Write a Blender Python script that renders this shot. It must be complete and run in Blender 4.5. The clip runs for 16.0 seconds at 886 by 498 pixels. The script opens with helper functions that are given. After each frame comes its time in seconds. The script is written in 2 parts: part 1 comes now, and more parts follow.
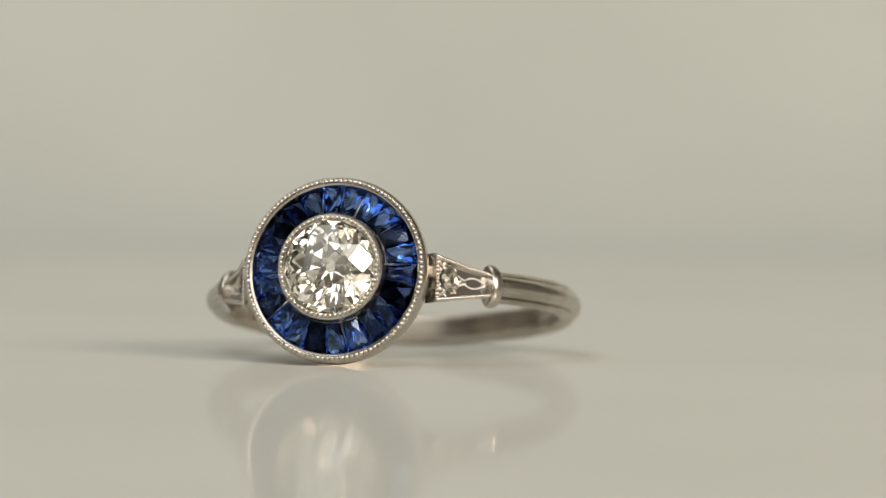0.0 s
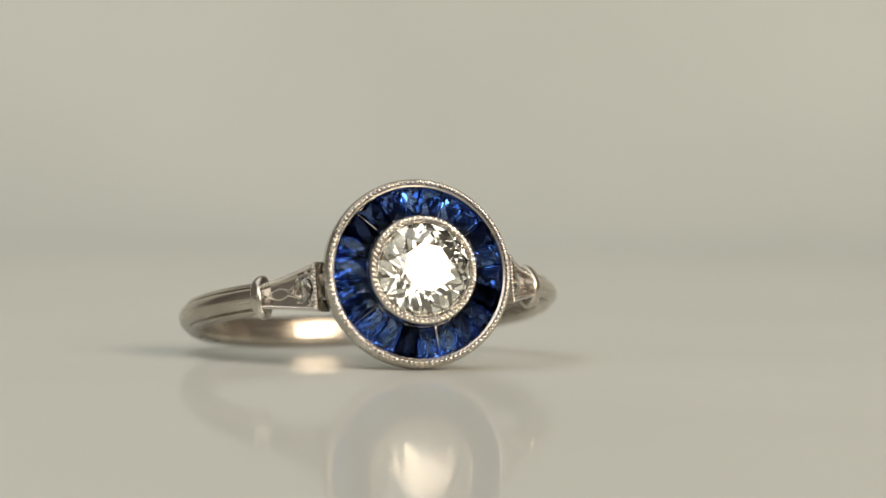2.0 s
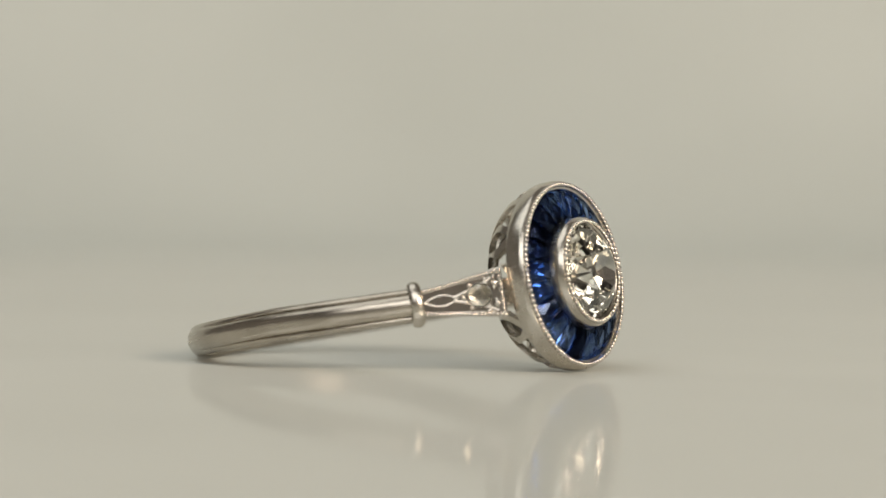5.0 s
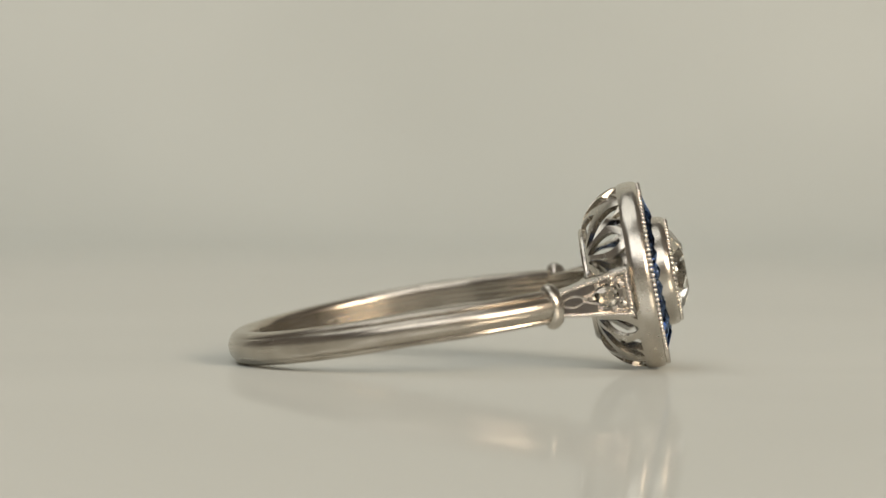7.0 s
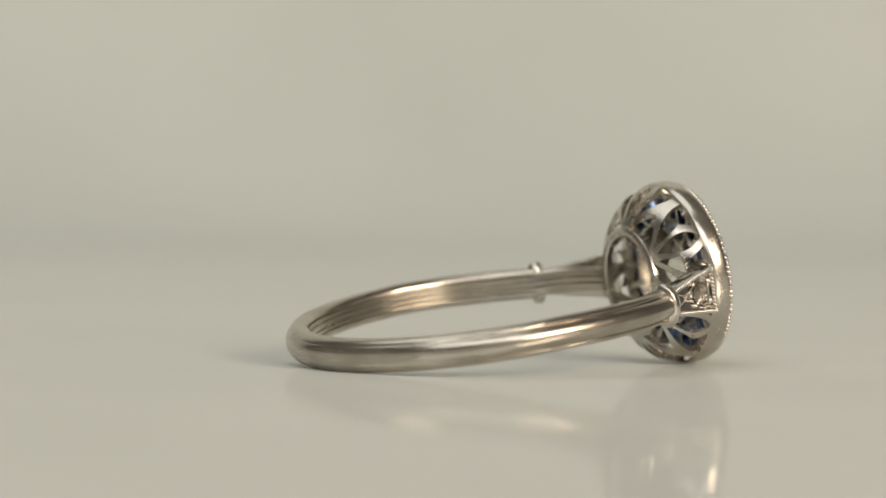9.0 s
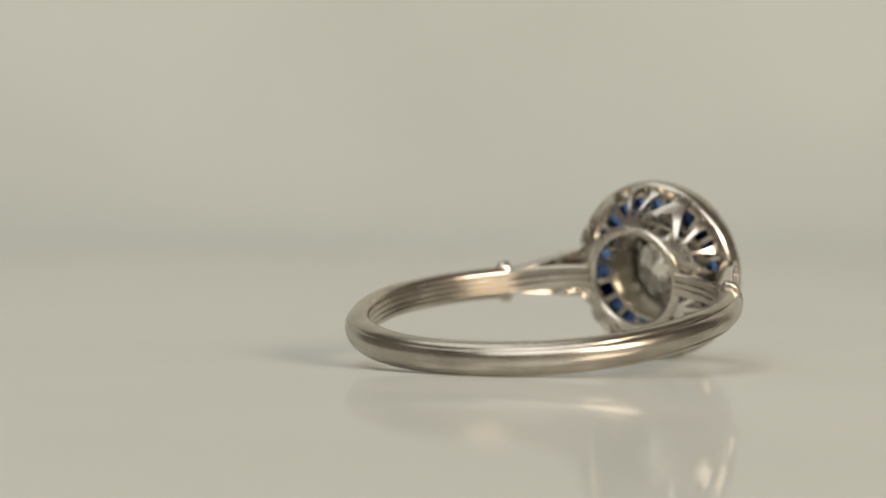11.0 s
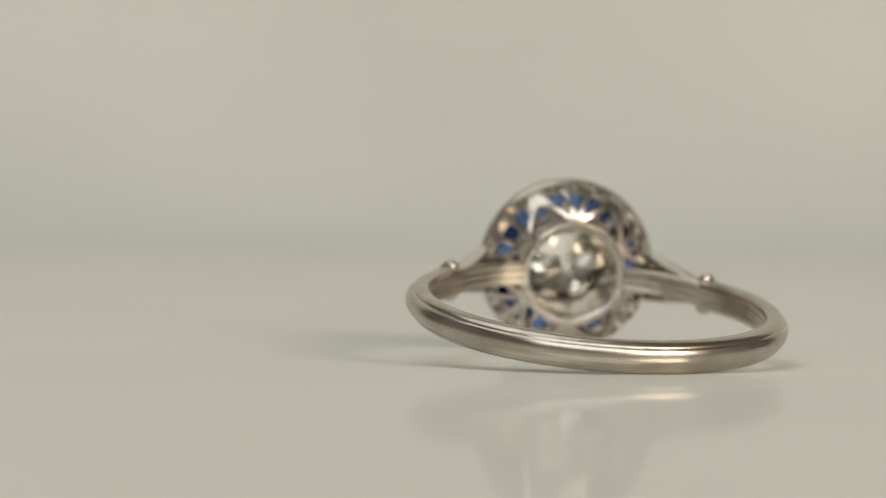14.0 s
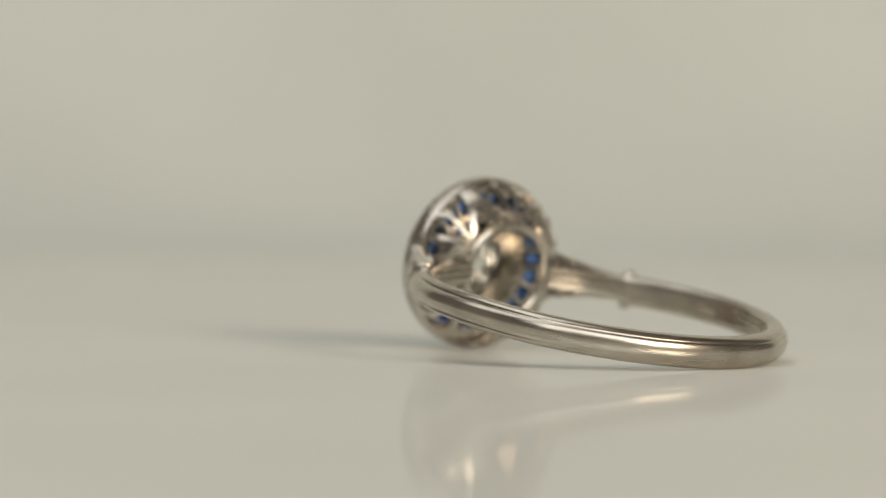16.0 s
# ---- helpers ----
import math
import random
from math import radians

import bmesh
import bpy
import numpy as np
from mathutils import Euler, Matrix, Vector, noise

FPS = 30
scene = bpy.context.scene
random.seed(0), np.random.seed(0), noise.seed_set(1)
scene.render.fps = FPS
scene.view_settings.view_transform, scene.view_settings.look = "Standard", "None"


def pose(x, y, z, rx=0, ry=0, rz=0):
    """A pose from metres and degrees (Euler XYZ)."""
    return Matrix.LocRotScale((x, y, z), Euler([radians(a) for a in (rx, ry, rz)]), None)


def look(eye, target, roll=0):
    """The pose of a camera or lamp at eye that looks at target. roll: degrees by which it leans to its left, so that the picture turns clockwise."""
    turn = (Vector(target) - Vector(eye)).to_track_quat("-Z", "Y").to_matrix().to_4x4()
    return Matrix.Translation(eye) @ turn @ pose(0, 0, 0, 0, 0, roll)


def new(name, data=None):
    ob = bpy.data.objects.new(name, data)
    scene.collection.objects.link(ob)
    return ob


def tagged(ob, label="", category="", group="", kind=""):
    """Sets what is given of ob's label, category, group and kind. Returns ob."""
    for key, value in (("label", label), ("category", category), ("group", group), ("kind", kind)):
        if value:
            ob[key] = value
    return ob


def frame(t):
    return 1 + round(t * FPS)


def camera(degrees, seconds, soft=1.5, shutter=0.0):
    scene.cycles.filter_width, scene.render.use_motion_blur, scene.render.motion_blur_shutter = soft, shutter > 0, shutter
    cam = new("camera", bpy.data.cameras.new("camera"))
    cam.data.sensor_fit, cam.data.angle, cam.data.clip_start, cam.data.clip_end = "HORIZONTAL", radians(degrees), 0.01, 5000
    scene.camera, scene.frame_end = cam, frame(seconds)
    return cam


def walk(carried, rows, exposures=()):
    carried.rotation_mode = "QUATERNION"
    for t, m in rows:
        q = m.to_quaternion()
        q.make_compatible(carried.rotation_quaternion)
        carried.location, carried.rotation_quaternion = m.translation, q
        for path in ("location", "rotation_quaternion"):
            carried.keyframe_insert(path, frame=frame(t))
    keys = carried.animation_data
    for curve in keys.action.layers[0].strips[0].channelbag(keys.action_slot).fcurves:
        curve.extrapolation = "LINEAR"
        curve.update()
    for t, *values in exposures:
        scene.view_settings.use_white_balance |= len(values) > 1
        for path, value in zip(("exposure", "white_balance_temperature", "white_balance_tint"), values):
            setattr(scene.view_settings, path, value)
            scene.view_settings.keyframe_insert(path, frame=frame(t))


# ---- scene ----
# A finger ring lies tilted on a white turntable that goes round before a still macro camera.
SPIN, START, BEND, DRAG = 14.548, -14.557, -0.447, -1.788   # turntable: degrees a second, at the start, and its slight unevenness
TILT, ROLL = 10.85, 2.53                           # how the ring leans on its head and its tail
U = 0.001                                         # the ring is drawn in millimetres

cam = camera(13.483, 16.0, soft=1.25)
EYE = pose(0, -0.192788, 0.011252) @ pose(0, 0, 0, 0, 0, 0.627) @ pose(0, 0, 0, 90 - 1.664) @ pose(0, 0, 0, 0, 0, 0.78)
walk(cam, [(0.0, EYE), (16.0, EYE)])
cam.data.dof.use_dof = True
cam.data.dof.focus_distance = 0.1853
cam.data.dof.aperture_fstop = 36.0

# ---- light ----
world = bpy.data.worlds.new("world")
world.use_nodes = True
scene.world = world
wn = world.node_tree
bg = wn.nodes["Background"]
bg.inputs["Color"].default_value = (0.9, 0.92, 1.0, 1)
bg.inputs["Strength"].default_value = 0.05


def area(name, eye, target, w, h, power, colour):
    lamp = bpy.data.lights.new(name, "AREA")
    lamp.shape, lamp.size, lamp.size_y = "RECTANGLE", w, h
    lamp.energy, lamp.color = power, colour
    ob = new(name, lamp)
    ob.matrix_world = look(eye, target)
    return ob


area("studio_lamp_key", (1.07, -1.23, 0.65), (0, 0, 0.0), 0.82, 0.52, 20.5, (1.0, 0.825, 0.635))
# Added fill with no known source: brightens the diamond and the metal facing the camera.
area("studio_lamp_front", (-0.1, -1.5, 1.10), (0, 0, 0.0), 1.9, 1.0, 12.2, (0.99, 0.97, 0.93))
# Unseen overhead fill, put in to light the backdrop and soften the ring's shadows.
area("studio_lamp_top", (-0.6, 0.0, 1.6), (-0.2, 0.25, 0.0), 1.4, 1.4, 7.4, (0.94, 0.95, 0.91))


# ---- materials ----
def material(name, base, rough, metal=0.0, **more):
    m = bpy.data.materials.new(name)
    m.use_nodes = True
    b = m.node_tree.nodes["Principled BSDF"]
    b.inputs["Base Color"].default_value = (*base, 1)
    b.inputs["Roughness"].default_value = rough
    b.inputs["Metallic"].default_value = metal
    for k, v in more.items():
        b.inputs[k.replace("_", " ")].default_value = v
    return m


def grained(m, scale, low, high, bump=0.0, bump_scale=None, rough=None, stretch=None):
    """Two scales of variation on a material: mottled colour and fine relief."""
    nt = m.node_tree
    b = nt.nodes["Principled BSDF"]
    co = nt.nodes.new("ShaderNodeTexCoord")
    n1 = nt.nodes.new("ShaderNodeTexNoise")
    n1.inputs["Scale"].default_value = scale
    n1.inputs["Detail"].default_value = 6
    nt.links.new(co.outputs["Object"], n1.inputs["Vector"])
    ramp = nt.nodes.new("ShaderNodeValToRGB")
    ramp.color_ramp.elements[0].position, ramp.color_ramp.elements[1].position = 0.35, 0.65
    ramp.color_ramp.elements[0].color, ramp.color_ramp.elements[1].color = (*low, 1), (*high, 1)
    nt.links.new(n1.outputs["Fac"], ramp.inputs["Fac"])
    nt.links.new(ramp.outputs["Color"], b.inputs["Base Color"])
    n2 = nt.nodes.new("ShaderNodeTexNoise")
    n2.inputs["Scale"].default_value = bump_scale or scale * 8
    n2.inputs["Detail"].default_value = 4
    if stretch:
        mp = nt.nodes.new("ShaderNodeMapping")
        mp.inputs["Scale"].default_value = stretch
        nt.links.new(co.outputs["Object"], mp.inputs["Vector"])
        nt.links.new(mp.outputs["Vector"], n2.inputs["Vector"])
    else:
        nt.links.new(co.outputs["Object"], n2.inputs["Vector"])
    if rough:
        mr = nt.nodes.new("ShaderNodeMapRange")
        mr.inputs["To Min"].default_value, mr.inputs["To Max"].default_value = rough
        nt.links.new(n2.outputs["Fac"], mr.inputs["Value"])
        nt.links.new(mr.outputs["Result"], b.inputs["Roughness"])
    if bump:
        bp = nt.nodes.new("ShaderNodeBump")
        bp.inputs["Strength"].default_value = 0.5
        bp.inputs["Distance"].default_value = bump
        nt.links.new(n2.outputs["Fac"], bp.inputs["Height"])
        nt.links.new(bp.outputs["Normal"], b.inputs["Normal"])
    return m


def gem(name, colour, ior, spread=None):
    """A clear cut stone; spread: a second colour towards which single stones vary."""
    m = bpy.data.materials.new(name)
    m.use_nodes = True
    nt = m.node_tree
    nt.nodes.clear()
    out = nt.nodes.new("ShaderNodeOutputMaterial")
    g = nt.nodes.new("ShaderNodeBsdfGlass")
    g.inputs["IOR"].default_value = ior
    g.inputs["Roughness"].default_value = 0.0
    g.inputs["Color"].default_value = (*colour, 1)
    if spread:
        info = nt.nodes.new("ShaderNodeObjectInfo")
        ramp = nt.nodes.new("ShaderNodeValToRGB")
        ramp.color_ramp.elements[0].color, ramp.color_ramp.elements[1].color = (*colour, 1), (*spread, 1)
        nt.links.new(info.outputs["Random"], ramp.inputs["Fac"])
        nt.links.new(ramp.outputs["Color"], g.inputs["Color"])
    nt.links.new(g.outputs["BSDF"], out.inputs["Surface"])
    return m


PLATINUM = grained(material("platinum", (0.66, 0.63, 0.59), 0.2, 1.0), 400, (0.55, 0.515, 0.455), (0.68, 0.64, 0.575), 0.000012, 2500, (0.17, 0.33))
WORN = grained(material("worn platinum", (0.62, 0.59, 0.55), 0.2, 1.0), 500, (0.47, 0.43, 0.37), (0.60, 0.555, 0.485), 0.000004, 1, (0.21, 0.31), (350, 350, 9000))
BRIGHT = grained(material("burnished platinum", (0.74, 0.70, 0.65), 0.15, 1.0), 600, (0.70, 0.665, 0.61), (0.78, 0.74, 0.69), 0.000004, 3000, (0.08, 0.18))
DIAMOND = gem("diamond", (1.0, 0.992, 0.962), 2.42)
SAPPHIRE = gem("sapphire", (0.025, 0.045, 0.15), 1.77, (0.44, 0.59, 0.86))


def acrylic():
    """White acrylic with a thin, slightly worn gloss over a matt body."""
    m = grained(material("white acrylic", (0.70, 0.71, 0.67), 0.9, 0.0, Specular_IOR_Level=0.0), 30, (0.666, 0.686, 0.648), (0.696, 0.716, 0.678), 0, 300)
    nt = m.node_tree
    body, out = nt.nodes["Principled BSDF"], nt.nodes["Material Output"]
    gloss = nt.nodes.new("ShaderNodeBsdfGlossy")
    gloss.inputs["Roughness"].default_value = 0.058
    mix = nt.nodes.new("ShaderNodeMixShader")
    mix.inputs["Fac"].default_value = 0.22
    nt.links.new(body.outputs["BSDF"], mix.inputs[1])
    nt.links.new(gloss.outputs["BSDF"], mix.inputs[2])
    nt.links.new(mix.outputs["Shader"], out.inputs["Surface"])
    return m


ACRYLIC = acrylic()
PAPER = grained(material("backdrop paper", (0.74, 0.72, 0.66), 0.9), 12, (0.582, 0.612, 0.585), (0.628, 0.658, 0.631), 0.00005, 700)
TABLE = grained(material("table laminate", (0.7, 0.68, 0.62), 0.5), 10, (0.65, 0.66, 0.625), (0.69, 0.705, 0.67), 0.00002, 600)
PLASTER = grained(material("wall plaster", (0.38, 0.37, 0.36), 0.9), 4, (0.35, 0.34, 0.33), (0.41, 0.40, 0.39), 0.0004, 200)
FLOORING = grained(material("floor boards", (0.2, 0.15, 0.1), 0.5), 6, (0.16, 0.12, 0.08), (0.24, 0.18, 0.12), 0.0002, 100)


# ---- mesh helpers ----
def part(name, bm, mat, parent=None, label="", smooth=True, kind=""):
    me = bpy.data.meshes.new(name)
    bm.normal_update()
    bm.to_mesh(me)
    bm.free()
    me.materials.append(mat)
    if smooth:
        me.polygons.foreach_set("use_smooth", [True] * len(me.polygons))
        me.set_sharp_from_angle(angle=radians(38))
    ob = new(name, me)
    if parent:
        ob.parent = parent
    return tagged(ob, label, kind=kind)


def faces_of(bm, verts, faces):
    vs = [bm.verts.new([c * U for c in v]) for v in verts]
    for f in faces:
        try:
            bm.faces.new([vs[i] for i in f])
        except ValueError:
            pass
    return vs


def lathe(bm, profile, steps=128, closed=True):
    """Turn (radius, y) points round the head's axis, which is y. A closed profile gives a solid ring."""
    n = len(profile)
    verts, faces = [], []
    for i in range(steps):
        a = 2 * math.pi * i / steps
        verts += [(r * math.cos(a), y, r * math.sin(a)) for r, y in profile]
    for i in range(steps):
        j = (i + 1) % steps
        for k in range(n if closed else n - 1):
            l = (k + 1) % n
            faces.append((i * n + k, i * n + l, j * n + l, j * n + k))
    faces_of(bm, verts, faces)
    bmesh.ops.recalc_face_normals(bm, faces=bm.faces)


def bead(bm, place, size, detail=2):
    made = bmesh.ops.create_icosphere(bm, subdivisions=detail, radius=size * U)
    bmesh.ops.translate(bm, vec=[c * U for c in place], verts=made["verts"])


def slab(bm, x0, x1, y0, y1, z0, z1, bevel=0.0):
    """A box in metres with softened edges."""
    b = bmesh.ops.create_cube(bm, size=1)
    m = Matrix.LocRotScale(((x0 + x1) / 2, (y0 + y1) / 2, (z0 + z1) / 2), None, (x1 - x0, y1 - y0, z1 - z0))
    bmesh.ops.transform(bm, matrix=m, verts=b["verts"])
    if bevel:
        bmesh.ops.bevel(bm, geom=bm.edges[:], offset=bevel, segments=3, affect="EDGES", profile=0.5)


# ---- the studio ----
def studio():
    bm = bmesh.new()
    n = 192
    prof = [(0, 0), (150, 0), (158.0, 0), (158.8, 0), (159.6, -0.3), (160, -1.1), (160, -10.9), (159.4, -12), (0, -12)]
    rings = []
    for r, z in prof:
        rings.append([bm.verts.new((r * U * math.cos(2 * math.pi * i / n), r * U * math.sin(2 * math.pi * i / n), z * U)) for i in range(n)] if r else bm.verts.new((0, 0, z * U)))
    for a, b in zip(rings, rings[1:]):
        for i in range(n):
            j = (i + 1) % n
            if not isinstance(a, list):
                bm.faces.new((a, b[i], b[j]))
            elif not isinstance(b, list):
                bm.faces.new((a[j], a[i], b))
            else:
                bm.faces.new((a[i], b[i], b[j], a[j]))
    bmesh.ops.recalc_face_normals(bm, faces=bm.faces)
    disc = part("turntable", bm, ACRYLIC)
    tagged(disc, "round glossy white acrylic turntable with a rounded edge", "turntable")

    bm = bmesh.new()
    slab(bm, -0.8, 0.8, -0.6, 0.75, -0.052, -0.0121, 0.003)
    table = tagged(new("table"), "pale beige laminate table under the turntable", "table")
    part("tabletop", bm, TABLE, table)
    bm = bmesh.new()
    slab(bm, -0.025, 0.025, -0.025, 0.025, -0.75, -0.0522, 0.004)
    leg = part("leg", bm, TABLE, table)
    for k, (x, y) in enumerate(((-0.74, -0.54), (0.74, -0.54), (-0.74, 0.69), (0.74, 0.69))):
        if k:
            leg = new("leg", leg.data)
            leg.parent = table
        leg.location = (x, y, 0)

    bm = bmesh.new()                              # a sheet of paper that curves up behind the turntable
    prof = [(0.22, -0.0115)] + [(0.5 + 0.15 * math.sin(a), 0.1385 - 0.15 * math.cos(a)) for a in [math.pi / 2 * k / 16 for k in range(17)]] + [(0.65, 0.9)]
    rows = []
    for y, z in prof:
        rows.append([bm.verts.new((x, y, z)) for x in (-0.78, 0.78)])
    for a, b in zip(rows, rows[1:]):
        bm.faces.new((a[0], a[1], b[1], b[0]))
    bmesh.ops.recalc_face_normals(bm, faces=bm.faces)
    bmesh.ops.solidify(bm, geom=bm.faces[:], thickness=-0.0006)
    tagged(part("backdrop", bm, PAPER), "plain warm white paper backdrop curving up behind the turntable", "backdrop", kind="structure")

    for name, box in (("wall_north", (-2, 2, 1.6, 1.7, -0.75, 1.9)), ("wall_south", (-2, 2, -2.1, -2.0, -0.75, 1.9)),
                      ("wall_east", (2, 2.1, -2.1, 1.7, -0.75, 1.9)), ("wall_west", (-2.1, -2, -2.1, 1.7, -0.75, 1.9))):
        bm = bmesh.new()
        slab(bm, *box)
        tagged(part(name, bm, PLASTER), "plain plaster room wall", "wall", kind="structure")
    bm = bmesh.new()
    slab(bm, -2.1, 2.1, -2.1, 1.7, 1.9, 2.0)
    tagged(part("ceiling", bm, PLASTER), "plain plaster ceiling", "ceiling", kind="structure")
    bm = bmesh.new()
    slab(bm, -2.1, 2.1, -2.1, 1.7, -0.85, -0.75)
    tagged(part("floor", bm, FLOORING), "dark wooden floor", "floor", kind="structure")
    return disc


# ---- the ring ----
HEAD_Y, RIM_R = 11.2, 4.46        # front of the halo and the radius of its beaded edge
BEZEL_Y, BEZEL_R = 12.25, 2.47     # front of the centre setting
BACK_Y, BACK_R = 8.05, 2.74       # the gallery's back ring
HEAD_AT = Matrix.Translation((0, 0.56 * U, 0))   # the head's own parts sit this far along its axis
BAND_R = 9.16                     # the middle line of the band


def sweep(bm, stations, profiles):
    """Loft closed profiles of (outward, z), one or one a station, along stations of (place, outward direction, size)."""
    if not isinstance(profiles[0], list):
        profiles = [profiles] * len(stations)
    n, loops = len(profiles[0]), []
    for (place, out, k), profile in zip(stations, profiles):
        loops.append([bm.verts.new([(place[0] + out[0] * p * k) * U, (place[1] + out[1] * p * k) * U, (place[2] + q * k) * U]) for p, q in profile])
    for a, b in zip(loops, loops[1:]):
        for i in range(n):
            j = (i + 1) % n
            bm.faces.new((a[i], a[j], b[j], b[i]))
    bm.faces.new(loops[0][::-1])
    bm.faces.new(loops[-1])
    bmesh.ops.recalc_face_normals(bm, faces=bm.faces)


def band_profile():
    """Half-round middle ridge between two lower side rails; flat inside with eased corners."""
    side = [(-0.60, 0.0), (-0.60, 0.10), (-0.54, 0.15), (-0.60, 0.20), (-0.60, 0.35), (-0.54, 0.40), (-0.59, 0.45), (-0.58, 0.58), (-0.50, 0.70), (-0.36, 0.78), (-0.10, 0.81), (0.08, 0.79), (0.19, 0.72), (0.245, 0.64), (0.235, 0.585), (0.20, 0.56), (0.25, 0.525)]
    ridge = [(0.25 + 0.39 * math.sin(a), 0.525 * math.cos(a)) for a in [math.pi / 2 * k / 8 for k in range(1, 9)]]
    half = side + ridge
    return half + [(p, -q) for p, q in half[-2:0:-1]]


END = math.asin(0.6726)            # where the band meets its collars


def band_at(a, side=1):
    """Place and outward direction of the band's middle line; a: radians from the side towards the head."""
    slim = 1 - 0.004 * min(1.0, max(0.0, (0.5 - math.sin(a)) / 0.5))
    long = 9.97 if math.sin(a) > 0 else BAND_R * slim
    shift = -0.15 * min(1.0, max(0.0, (0.684 - math.sin(a)) / 0.5))
    z = -0.24 * max(0.0, math.sin(a)) / 0.6726
    n = Vector((math.cos(a) / BAND_R, math.sin(a) / long)).normalized()
    return (side * BAND_R * slim * math.cos(a) + shift, long * math.sin(a), z), (side * n.x, n.y)


def shank(parent):
    """The band; its grooves are worn smooth towards the tail."""
    bm = bmesh.new()
    stations, profiles = [], []
    full = band_profile()
    for i in range(181):
        a = END - (math.pi + 2 * END) * i / 180
        place, out = band_at(a)
        stations.append((place, out, 1.0))
        worn = 0.85 * min(1.0, max(0.0, -math.sin(a) * 1.5))
        profiles.append([(p + worn * max(0.0, -0.06 + 0.70 * math.sqrt(max(0.0, 1 - (q / 0.86) ** 2)) - p) if p > 0 else p, q) for p, q in full])
    sweep(bm, stations, profiles)
    part("shank", bm, WORN, parent, "polished platinum band with a raised middle ridge")


def piercing(u, v):
    """Above zero inside the openings of the basket. u: degrees round the head, v: 0 at the back ring, 1 at the rim band."""
    per = 60.0
    d = u % per - per / 2
    best = -1.0

    def leaf(u0, v0, u1, v1, wide):
        # pointed oval between two points; widths in units of v
        k = 45.0
        ax, ay, bx, by = u0 / k, v0, u1 / k, v1
        px, py = d / k - ax, v - ay
        ln = math.hypot(bx - ax, by - ay)
        ex, ey = (bx - ax) / ln, (by - ay) / ln
        s, w = px * ex + py * ey, abs(-px * ey + py * ex)
        s = s / ln
        if s <= 0 or s >= 1:
            return -min(1.0, 0.02 + abs(s - 0.5) - 0.5 + w)
        return wide * math.sin(math.pi * s ** 1.15) ** 0.8 - w

    best = max(best, leaf(0, 0.14, 0, 0.97, 0.146))                           # the eye in the middle of each fan
    for sgn in (-1, 1):
        best = max(best, leaf(6.5 * sgn, 0.12, 26.0 * sgn, 0.985, 0.130))     # a long leaf on either side of it
        e = abs(d - 13.2 * sgn) / 45.0                                       # a small triangle at the rim between eye and leaf
        best = max(best, min(0.98 - v, 0.44 * (v - 0.64) - e))
        low = min(v - 0.025, 1.12 * (0.47 - v) - abs(abs(d) - per / 2) / 45.0)  # a wide triangle on the back ring between two fans
        best = max(best, low)
    return best


def basket_point(u, v, inset=0.0):
    """The domed wall of the basket, from the back ring to the rim band."""
    a = radians(u)
    r = BACK_R + (4.55 - BACK_R) * math.sin(v * math.pi / 2) ** 0.9 - inset * 0.75
    y = BACK_Y + 0.05 + (10.2 - BACK_Y - 0.05) * (1 - math.cos(v * math.pi / 2)) ** 0.72 + inset * 0.6
    return (r * math.cos(a), y, r * math.sin(a))


def basket(parent):
    nu, nv = 384, 44
    uv = {(i, j): [360.0 * i / nu, j / nv] for i in range(nu) for j in range(nv + 1)}
    keep = [(i, j) for i in range(nu) for j in range(nv) if piercing(360.0 * (i + 0.5) / nu, (j + 0.5) / nv) <= 0]
    kept = set(keep)
    for (i, j), p in uv.items():                  # draw the ragged borders onto the openings' true outlines
        if not 0 < j < nv:
            continue
        near = [((i + a) % nu, j + b) in kept for a in (-1, 0) for b in (-1, 0)]
        if all(near) or not any(near):
            continue
        for _ in range(4):
            f = piercing(p[0], p[1])
            gu = (piercing(p[0] + 0.05, p[1]) - piercing(p[0] - 0.05, p[1])) / 0.1 * 45.0
            gv = (piercing(p[0], p[1] + 0.002) - piercing(p[0], p[1] - 0.002)) / 0.004
            g = gu * gu + gv * gv
            if g < 0.05:
                break
            step = max(-0.012, min(0.012, f / g))
            p[0] -= step * gu * 45.0
            p[1] = min(1.0, max(0.0, p[1] - step * gv))
    bm = bmesh.new()
    top = {k: bm.verts.new([c * U for c in basket_point(*p)]) for k, p in uv.items()}
    low = {k: bm.verts.new([c * U for c in basket_point(*p, 0.29)]) for k, p in uv.items()}
    edges = {}
    for i, j in keep:
        q = [(i, j), ((i + 1) % nu, j), ((i + 1) % nu, j + 1), (i, j + 1)]
        bm.faces.new([top[k] for k in q])
        bm.faces.new([low[k] for k in q[::-1]])
        for a, b in zip(q, q[1:] + q[:1]):
            if (b, a) in edges:
                del edges[(b, a)]
            else:
                edges[(a, b)] = 1
    for a, b in edges:
        bm.faces.new((top[b], top[a], low[a], low[b]))
    for v in [v for v in bm.verts if not v.link_faces]:
        bm.verts.remove(v)
    bmesh.ops.recalc_face_normals(bm, faces=bm.faces)
    part("basket", bm, PLATINUM, parent, "pierced platinum basket with leaf openings").matrix_local = HEAD_AT
    bm = bmesh.new()
    lathe(bm, [(r, y + 0.8) for r, y in [(2.34, 7.18), (2.44, 7.10), (2.66, 7.10), (2.78, 7.20), (2.80, 7.36), (2.70, 7.52), (2.40, 7.52), (2.34, 7.40)]])
    part("back_ring", bm, PLATINUM, parent).matrix_local = HEAD_AT


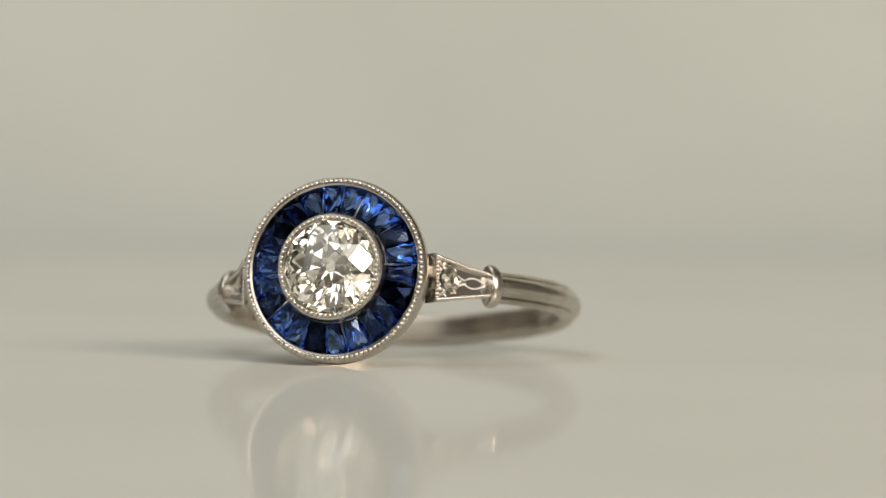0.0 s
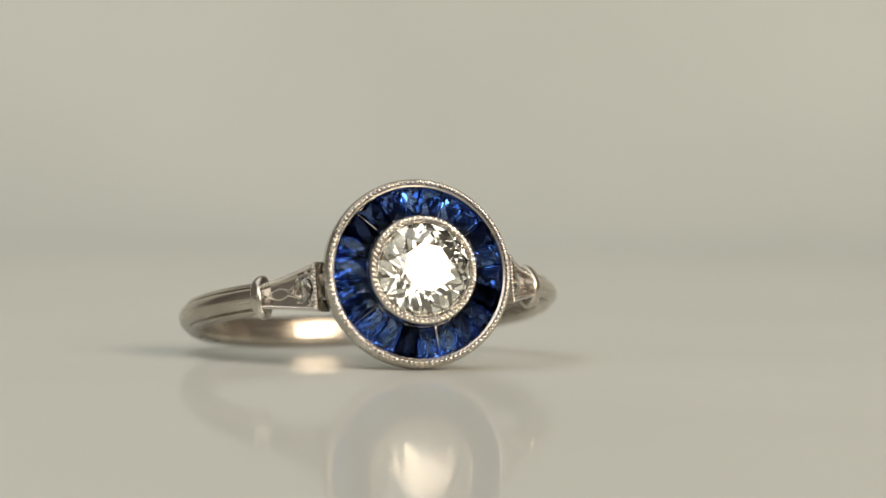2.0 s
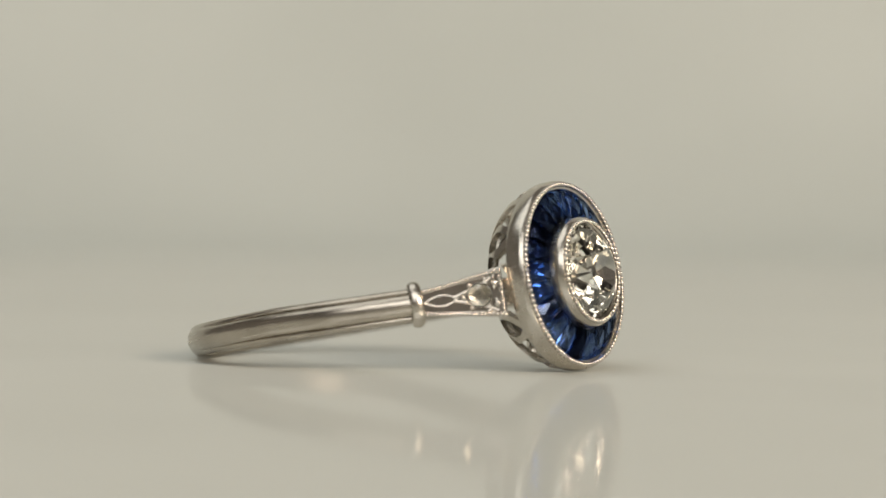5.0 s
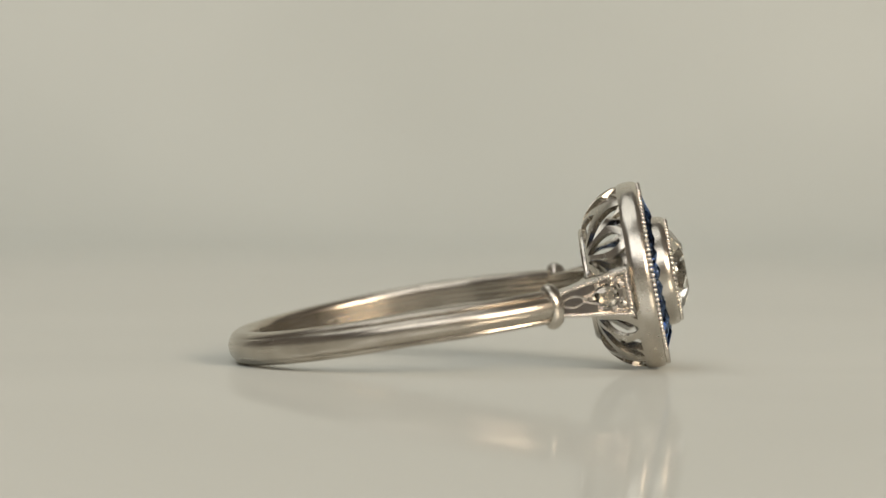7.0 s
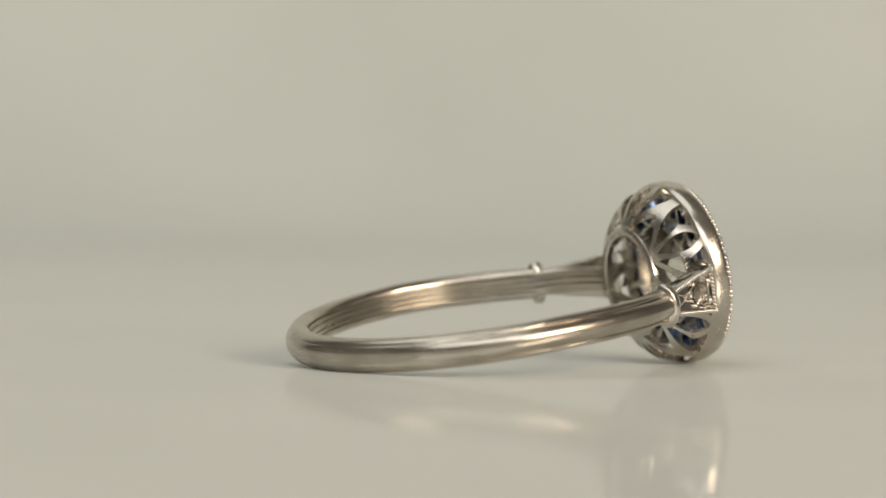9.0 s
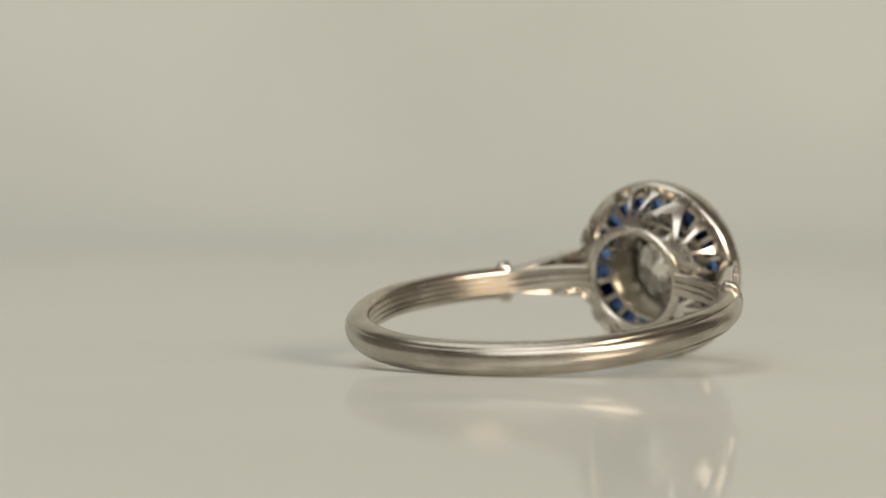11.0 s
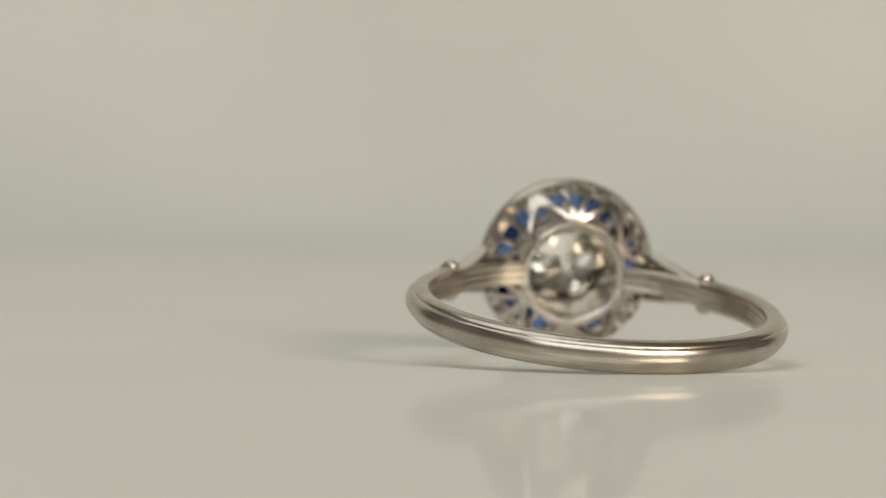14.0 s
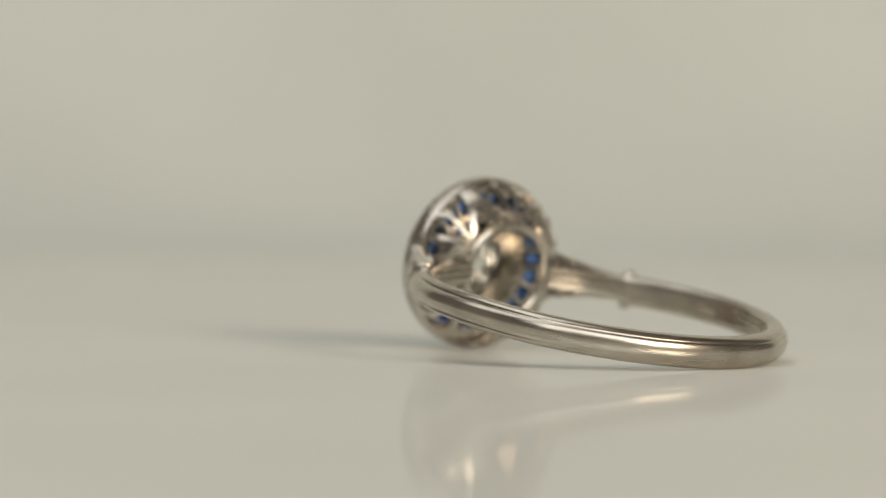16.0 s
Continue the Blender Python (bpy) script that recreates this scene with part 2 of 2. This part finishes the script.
def halo(parent):
    """The outer rim with its beaded edge, the floor under the stones and the calibre stones."""
    bm = bmesh.new()
    lathe(bm, [(r, y + 0.2) for r, y in [(4.52, 9.92), (4.63, 10.02), (4.68, 10.25), (4.68, 10.70), (4.65, 10.84), (4.56, 10.94), (4.36, 10.95), (4.26, 10.90), (4.22, 10.80), (4.18, 10.3), (4.12, 9.92)]])
    rim = part("rim", bm, PLATINUM, parent, "smooth platinum rim")
    rim.matrix_local = HEAD_AT
    bm = bmesh.new()
    lathe(bm, [(3.86, 10.38), (4.22, 10.38), (4.22, 10.56), (3.98, 10.56)])
    lathe(bm, [(2.50, 10.50), (2.96, 10.50), (2.88, 10.66), (2.50, 10.66)])
    for k in range(22):                            # ribs under the joints of the stones
        a = 2 * math.pi * (k + 0.85) / 22
        c, n = math.cos(a), math.sin(a)
        corner = [(q, h, w) for q in (2.9, 4.2) for h in (10.12, 10.55) for w in (-0.13, 0.13)]
        faces_of(bm, [(q * c - w * n, h + 0.3 * (4.2 - q) / 1.3, q * n + w * c) for q, h, w in corner],
                 [(0, 1, 3, 2), (4, 6, 7, 5), (0, 4, 5, 1), (2, 3, 7, 6), (0, 2, 6, 4), (1, 5, 7, 3)])
    bmesh.ops.recalc_face_normals(bm, faces=bm.faces)
    part("stone_seat", bm, PLATINUM, rim)
    bm = bmesh.new()
    for i in range(112):
        a = 2 * math.pi * i / 112
        bead(bm, (RIM_R * math.cos(a), HEAD_Y + 0.03, RIM_R * math.sin(a)), 0.128 * random.uniform(0.93, 1.05))
    part("milgrain", bm, BRIGHT, rim, "tiny platinum beads")
    bm = bmesh.new()
    lathe(bm, [(r - 0.13, y + 0.35) for r, y in [(2.62, 9.55), (2.80, 9.55), (2.86, 9.8), (2.86, 11.5), (2.81, 11.74), (2.72, 11.84), (2.54, 11.84), (2.46, 11.76), (2.40, 11.62), (2.36, 11.2), (2.36, 10.6)]])
    bezel = part("centre_bezel", bm, PLATINUM, parent, "platinum collar round the centre stone")
    bezel.matrix_local = HEAD_AT
    bm = bmesh.new()
    for i in range(62):
        a = 2 * math.pi * i / 62
        bead(bm, (BEZEL_R * math.cos(a), BEZEL_Y, BEZEL_R * math.sin(a)), 0.128 * random.uniform(0.93, 1.05))
    part("milgrain", bm, BRIGHT, bezel, "tiny platinum beads")

    count = 22
    half = math.pi / count * 0.985
    for k in range(count):
        bm = bmesh.new()
        r0, r1 = 2.75, 4.22
        lift = lambda q: 10.96 + 0.36 * (4.22 - q)
        c = [(r0, -half), (r1, -half), (r1, half), (r0, half)]
        w = [random.uniform(-0.05, 0.05) for _ in range(8)]

        def at(r, a, h):
            return (r * math.cos(a), lift(r) + h, r * math.sin(a))
        girdle = [at(r, a, 0.0) for r, a in c]
        under = [at(r, a, -0.06) for r, a in c]
        mid = (r0 + r1) / 2 + w[0]
        table = [at(mid + w[1], -half * 0.66, 0.24), at(r1 - 0.24, w[2] * half, 0.24), at(mid + w[3], half * 0.66, 0.24), at(r0 + 0.24, w[4] * half, 0.24)]
        keel = [at(mid - 0.22, w[5] * half, -0.62), at(mid + 0.24, -w[5] * half, -0.62)]
        step = [at(r0 + 0.17, -half * 0.62, -0.32), at(r1 - 0.19, -half * 0.66, -0.32), at(r1 - 0.19, half * 0.66, -0.32), at(r0 + 0.17, half * 0.62, -0.32)]
        side = [at(r0 + 0.05, w[6] * half, -0.30), at(mid, -half * 0.80, -0.27 + w[7]), at(r1 - 0.06, w[3] * half, -0.30), at(mid, half * 0.80, -0.27 - w[7])]
        vs = faces_of(bm, girdle + under + table + step + side + keel, [])
        hull = bmesh.ops.convex_hull(bm, input=vs)
        spare = set(hull["geom_interior"]) | set(hull["geom_unused"])
        bmesh.ops.delete(bm, geom=[v for v in spare if isinstance(v, bmesh.types.BMVert)], context="VERTS")
        bmesh.ops.recalc_face_normals(bm, faces=bm.faces)
        ob = part("sapphire", bm, SAPPHIRE, parent, "blue calibre-cut sapphire" if k == 0 else "", smooth=False)
        a = 2 * math.pi * (k + 0.35) / count
        ob.matrix_local = HEAD_AT @ Matrix.Rotation(-a, 4, "Y") @ pose(3.5 * U, 10.9 * U, 0, random.uniform(-7, 7), 0, random.uniform(-6, 6)) @ pose(-3.5 * U, -10.9 * U, 0)


def brilliant(r, table, crown, pavilion, culet, stretch=1.0):
    """An old cut round stone: table in the plane z=0 of its girdle, facing +z. Returns vertices and faces."""
    v, f = [], []
    step = math.cos(math.pi / 8)
    kite = crown + (0.03 * r - crown) * ((table + r) * 0.53 * step - table) / (r - table)            # these heights keep the facets flat
    main = -0.02 * r + (0.02 * r - pavilion) * (r - r * 0.42 * step) / (r - culet)
    for i in range(8):
        a = math.pi / 4 * i
        v.append((table * math.cos(a), table * math.sin(a), crown))                            # 0-7 table
    for i in range(8):
        a = math.pi / 4 * (i + 0.5)
        v.append(((table + r) * 0.53 * math.cos(a), (table + r) * 0.53 * math.sin(a), kite))   # 8-15 kite corners
    for i in range(16):
        a = math.pi / 8 * i
        v.append((r * math.cos(a), r * math.sin(a), 0.03 * r))                               # 16-31 upper girdle
    for i in range(16):
        a = math.pi / 8 * i
        v.append((r * math.cos(a), r * math.sin(a), -0.02 * r))                              # 32-47 lower girdle
    for i in range(8):
        a = math.pi / 4 * i
        v.append((r * 0.42 * math.cos(a), r * 0.42 * math.sin(a), main))          # 48-55 main pavilion
    for i in range(8):
        a = math.pi / 4 * (i + 0.5)
        v.append((culet * math.cos(a), culet * math.sin(a), -pavilion))                       # 56-63 culet
    f.append(tuple(range(8)))
    for i in range(8):
        j = (i + 1) % 8
        h = (i - 1) % 8
        f.append((i, 8 + i, j))                                   # star
        f.append((i, 8 + h, 16 + 2 * i, 8 + i))                   # kite
        f.append((8 + i, 16 + 2 * i, 16 + 2 * i + 1))             # upper girdle facets
        f.append((8 + i, 16 + 2 * i + 1, 16 + (2 * i + 2) % 16))
        f.append((48 + i, 32 + 2 * i, 32 + 2 * i + 1))
        f.append((48 + j, 32 + 2 * i + 1, 32 + (2 * i + 2) % 16))
        f.append((48 + i, 32 + 2 * i + 1, 48 + j, 56 + i))
        f.append((48 + i, 56 + i, 56 + h))
    for i in range(16):
        j = (i + 1) % 16
        f.append((16 + i, 32 + i, 32 + j, 16 + j))
    f.append(tuple(range(63, 55, -1)))
    return v, f


def centre_stone(parent):
    bm = bmesh.new()
    v, f = brilliant(2.32, 1.20, 0.86, 1.74, 0.26)
    t = math.radians(9)
    c, s = math.cos(t), math.sin(t)
    faces_of(bm, [(-(x * c - y * s), 12.02 + z, x * s + y * c) for x, y, z in v], f)
    bmesh.ops.triangulate(bm, faces=[q for q in bm.faces if len(q.verts) == 4])
    bmesh.ops.recalc_face_normals(bm, faces=bm.faces)
    part("centre_diamond", bm, DIAMOND, parent, "round old-cut diamond of faint warm tint", smooth=False).matrix_local = HEAD_AT


def shoulder(parent, side):
    """Collar, trapezoid plate with beaded edges and small stone, and the strap that runs to the back ring."""
    z0 = -0.24
    # collar
    bm = bmesh.new()
    prof = []
    for k in range(40):
        b = 2 * math.pi * k / 40
        prof.append((0.02 + (0.74 if math.cos(b) > 0 else 0.46) * math.cos(b), 1.10 * math.sin(b)))
    st = []
    for off, k in ((-0.30, 0.86), (-0.25, 0.95), (-0.14, 1.0), (0.0, 1.02), (0.14, 1.0), (0.25, 0.95), (0.30, 0.86)):
        place, out = band_at(END + off / 9.5, side)
        st.append(((place[0], place[1], z0), out, k))
    sweep(bm, st, prof)
    part("collar", bm, PLATINUM, parent)
    # strap to the back ring, along the finger
    bm = bmesh.new()
    st = []
    p0, p1, p2 = (6.55, 6.50), (5.3, 8.2), (2.66, 8.57)
    for i in range(25):
        t = i / 24
        x = (1 - t) ** 2 * p0[0] + 2 * t * (1 - t) * p1[0] + t * t * p2[0]
        y = (1 - t) ** 2 * p0[1] + 2 * t * (1 - t) * p1[1] + t * t * p2[1]
        dx = 2 * (1 - t) * (p1[0] - p0[0]) + 2 * t * (p2[0] - p1[0])
        dy = 2 * (1 - t) * (p1[1] - p0[1]) + 2 * t * (p2[1] - p1[1])
        ln = math.hypot(dx, dy)
        st.append(((side * x, y, z0 * (1 - t) - 0.05 * t), (side * dy / ln, -dx / ln), 1.0))
    strap = [(-0.26, 0.0), (-0.26, 0.10), (-0.20, 0.16), (-0.26, 0.22), (-0.24, 0.54), (-0.14, 0.62), (0.14, 0.62), (0.24, 0.54), (0.26, 0.0)]
    sweep(bm, st, strap + [(p, -q) for p, q in strap[-2:0:-1]])
    part("inner_strap", bm, WORN, parent)
    # plate
    n0, n1 = (6.84, 7.02), (4.82, 10.58)
    dx, dy = n1[0] - n0[0], n1[1] - n0[1]
    ln = math.hypot(dx, dy)
    ex, ey = dx / ln, dy / ln
    nx, ny = -ey, ex
    if nx * 5 + ny * 5 < 0:
        nx, ny = -nx, -ny

    def at(s, w, h):
        """s along the plate 0..1, w -1..1 across it, h above it."""
        hw = 0.56 + (1.24 - 0.56) * s
        bow = -0.16 * math.sin(math.pi * s)
        return (side * (n0[0] + dx * s + nx * (h + bow)), n0[1] + dy * s + ny * (h + bow), z0 - 0.1 * s + w * hw)

    bm = bmesh.new()
    cross = [(-1, -0.62), (-1, 0.10), (-0.97, 0.14), (-0.80, 0.14), (-0.75, -0.04), (0.75, -0.04), (0.80, 0.14), (0.97, 0.14), (1, 0.10), (1, -0.62)]
    loops = []
    for i in range(13):
        s = i / 12
        loops.append([bm.verts.new([c * U for c in at(s, w, h)]) for w, h in cross])
    for p, q in zip(loops, loops[1:]):
        for i in range(len(cross)):
            j = (i + 1) % len(cross)
            bm.faces.new((p[i], p[j], q[j], q[i]))
    bm.faces.new(loops[0][::-1])
    bm.faces.new(loops[-1])
    for s0, s1 in ((0.93, 1.0),):
        faces_of(bm, [at(s0, -0.9, -0.05), at(s1, -0.9, -0.05), at(s1, 0.9, -0.05), at(s0, 0.9, -0.05), at(s0, -0.9, 0.14), at(s1, -0.9, 0.14), at(s1, 0.9, 0.14), at(s0, 0.9, 0.14)],
                 [(0, 1, 2, 3), (4, 5, 6, 7), (0, 1, 5, 4), (1, 2, 6, 5), (2, 3, 7, 6), (3, 0, 4, 7)])
    for w in (-0.36, 0.36):                        # an engraved leaf towards the collar
        for i in range(18):
            bead(bm, at(0.04 + 0.40 * i / 17, w * math.sin(math.pi * i / 17), -0.08), 0.085, 1)
    for i in range(8):
        bead(bm, at(0.10 + 0.28 * i / 7, 0.0, -0.12), 0.08, 1)
    for sgn in (-1, 1):                            # bright-cut walls that open from the leaf round the stone
        for i in range(22):
            bead(bm, at(0.40 + 0.50 * i / 21, sgn * (0.10 + 0.60 * i / 21), -0.05), 0.10, 1)
        bead(bm, at(0.90, sgn * 0.42, 0.02), 0.20, 2)
        bead(bm, at(0.60, sgn * 0.56, 0.02), 0.13, 2)
        bead(bm, at(0.78, sgn * 0.74, 0.02), 0.12, 2)
    bead(bm, at(0.515, 0.0, 0.0), 0.15, 2)
    for s in (0.53, 0.62, 0.71, 0.80, 0.89):       # small grains between the stone and the edges
        for w in (-0.70, -0.50, -0.25, 0.25, 0.50, 0.70):
            if math.hypot((s - 0.70) * 4.1, w * (0.56 + 0.68 * s)) > 0.66 and abs(w) < 1.5 * (s - 0.30):
                bead(bm, at(s, w, 0.02), 0.10, 1)
    bmesh.ops.recalc_face_normals(bm, faces=bm.faces)
    plate = part("shoulder_plate", bm, BRIGHT, parent, "tapered platinum plate with beaded edges")
    bm = bmesh.new()
    for w in (-0.89, 0.89):
        for i in range(21):
            bead(bm, at((i + 0.4) / 21, w, 0.16), 0.115, 2)
    for i in range(11):
        bead(bm, at(0.965, -0.8 + 1.6 * i / 10, 0.15), 0.098, 2)
    part("milgrain", bm, BRIGHT, plate, "tiny platinum beads")
    bm = bmesh.new()
    v, f = brilliant(0.62, 0.30, 0.26, 0.36, 0.05)
    c0 = at(0.70, 0, 0.10)
    axis = Vector((side * nx, ny, 0)).to_track_quat("Z", "Y").to_matrix()
    faces_of(bm, [tuple(Vector(c0) + axis @ Vector(p)) for p in v], f)
    bmesh.ops.triangulate(bm, faces=[q for q in bm.faces if len(q.verts) == 4])
    bmesh.ops.recalc_face_normals(bm, faces=bm.faces)
    part("small_diamond", bm, DIAMOND, plate, "small round diamond", smooth=False)


def ring():
    base = tagged(new("ring"), "platinum halo ring with a round diamond in blue sapphires, lying tilted", "ring")
    shank(base)
    basket(base)
    halo(base)
    centre_stone(base)
    for side in (1, -1):
        shoulder(base, side)
    return base


def lowest(thing, lean):
    """The lowest point of a thing's head and of its tail when it leans so."""
    low = [9.0, 9.0]
    for ob in thing.children_recursive:
        m = ob.matrix_local if ob.parent == thing else ob.parent.matrix_local @ ob.matrix_local
        for v in ob.data.vertices:
            p = m @ v.co
            k = 0 if p.y > 0 else 1
            low[k] = min(low[k], (lean @ p).z)
    return low


turntable = studio()
jewel = ring()
bpy.context.view_layer.update()
LEAN = pose(0, 0, 0, 0, 0, 180) @ pose(0, 0, 0, TILT) @ pose(0, 0, 0, 0, ROLL)
LOW = lowest(jewel, LEAN)
REST = pose(-5.582 * U, 2.868 * U, -min(LOW)) @ LEAN


def motions():
    turns, carried = [], []
    for k in range(65):
        t = k / 4
        turn = pose(0, 0, 0, 0, 0, START + SPIN * t + BEND * (t / 8 - 1) ** 2 + DRAG * (t / 8 - 1) ** 3)
        turns.append((t, turn))
        carried.append((t, turn @ REST))
    walk(turntable, turns)
    walk(jewel, carried)


motions()
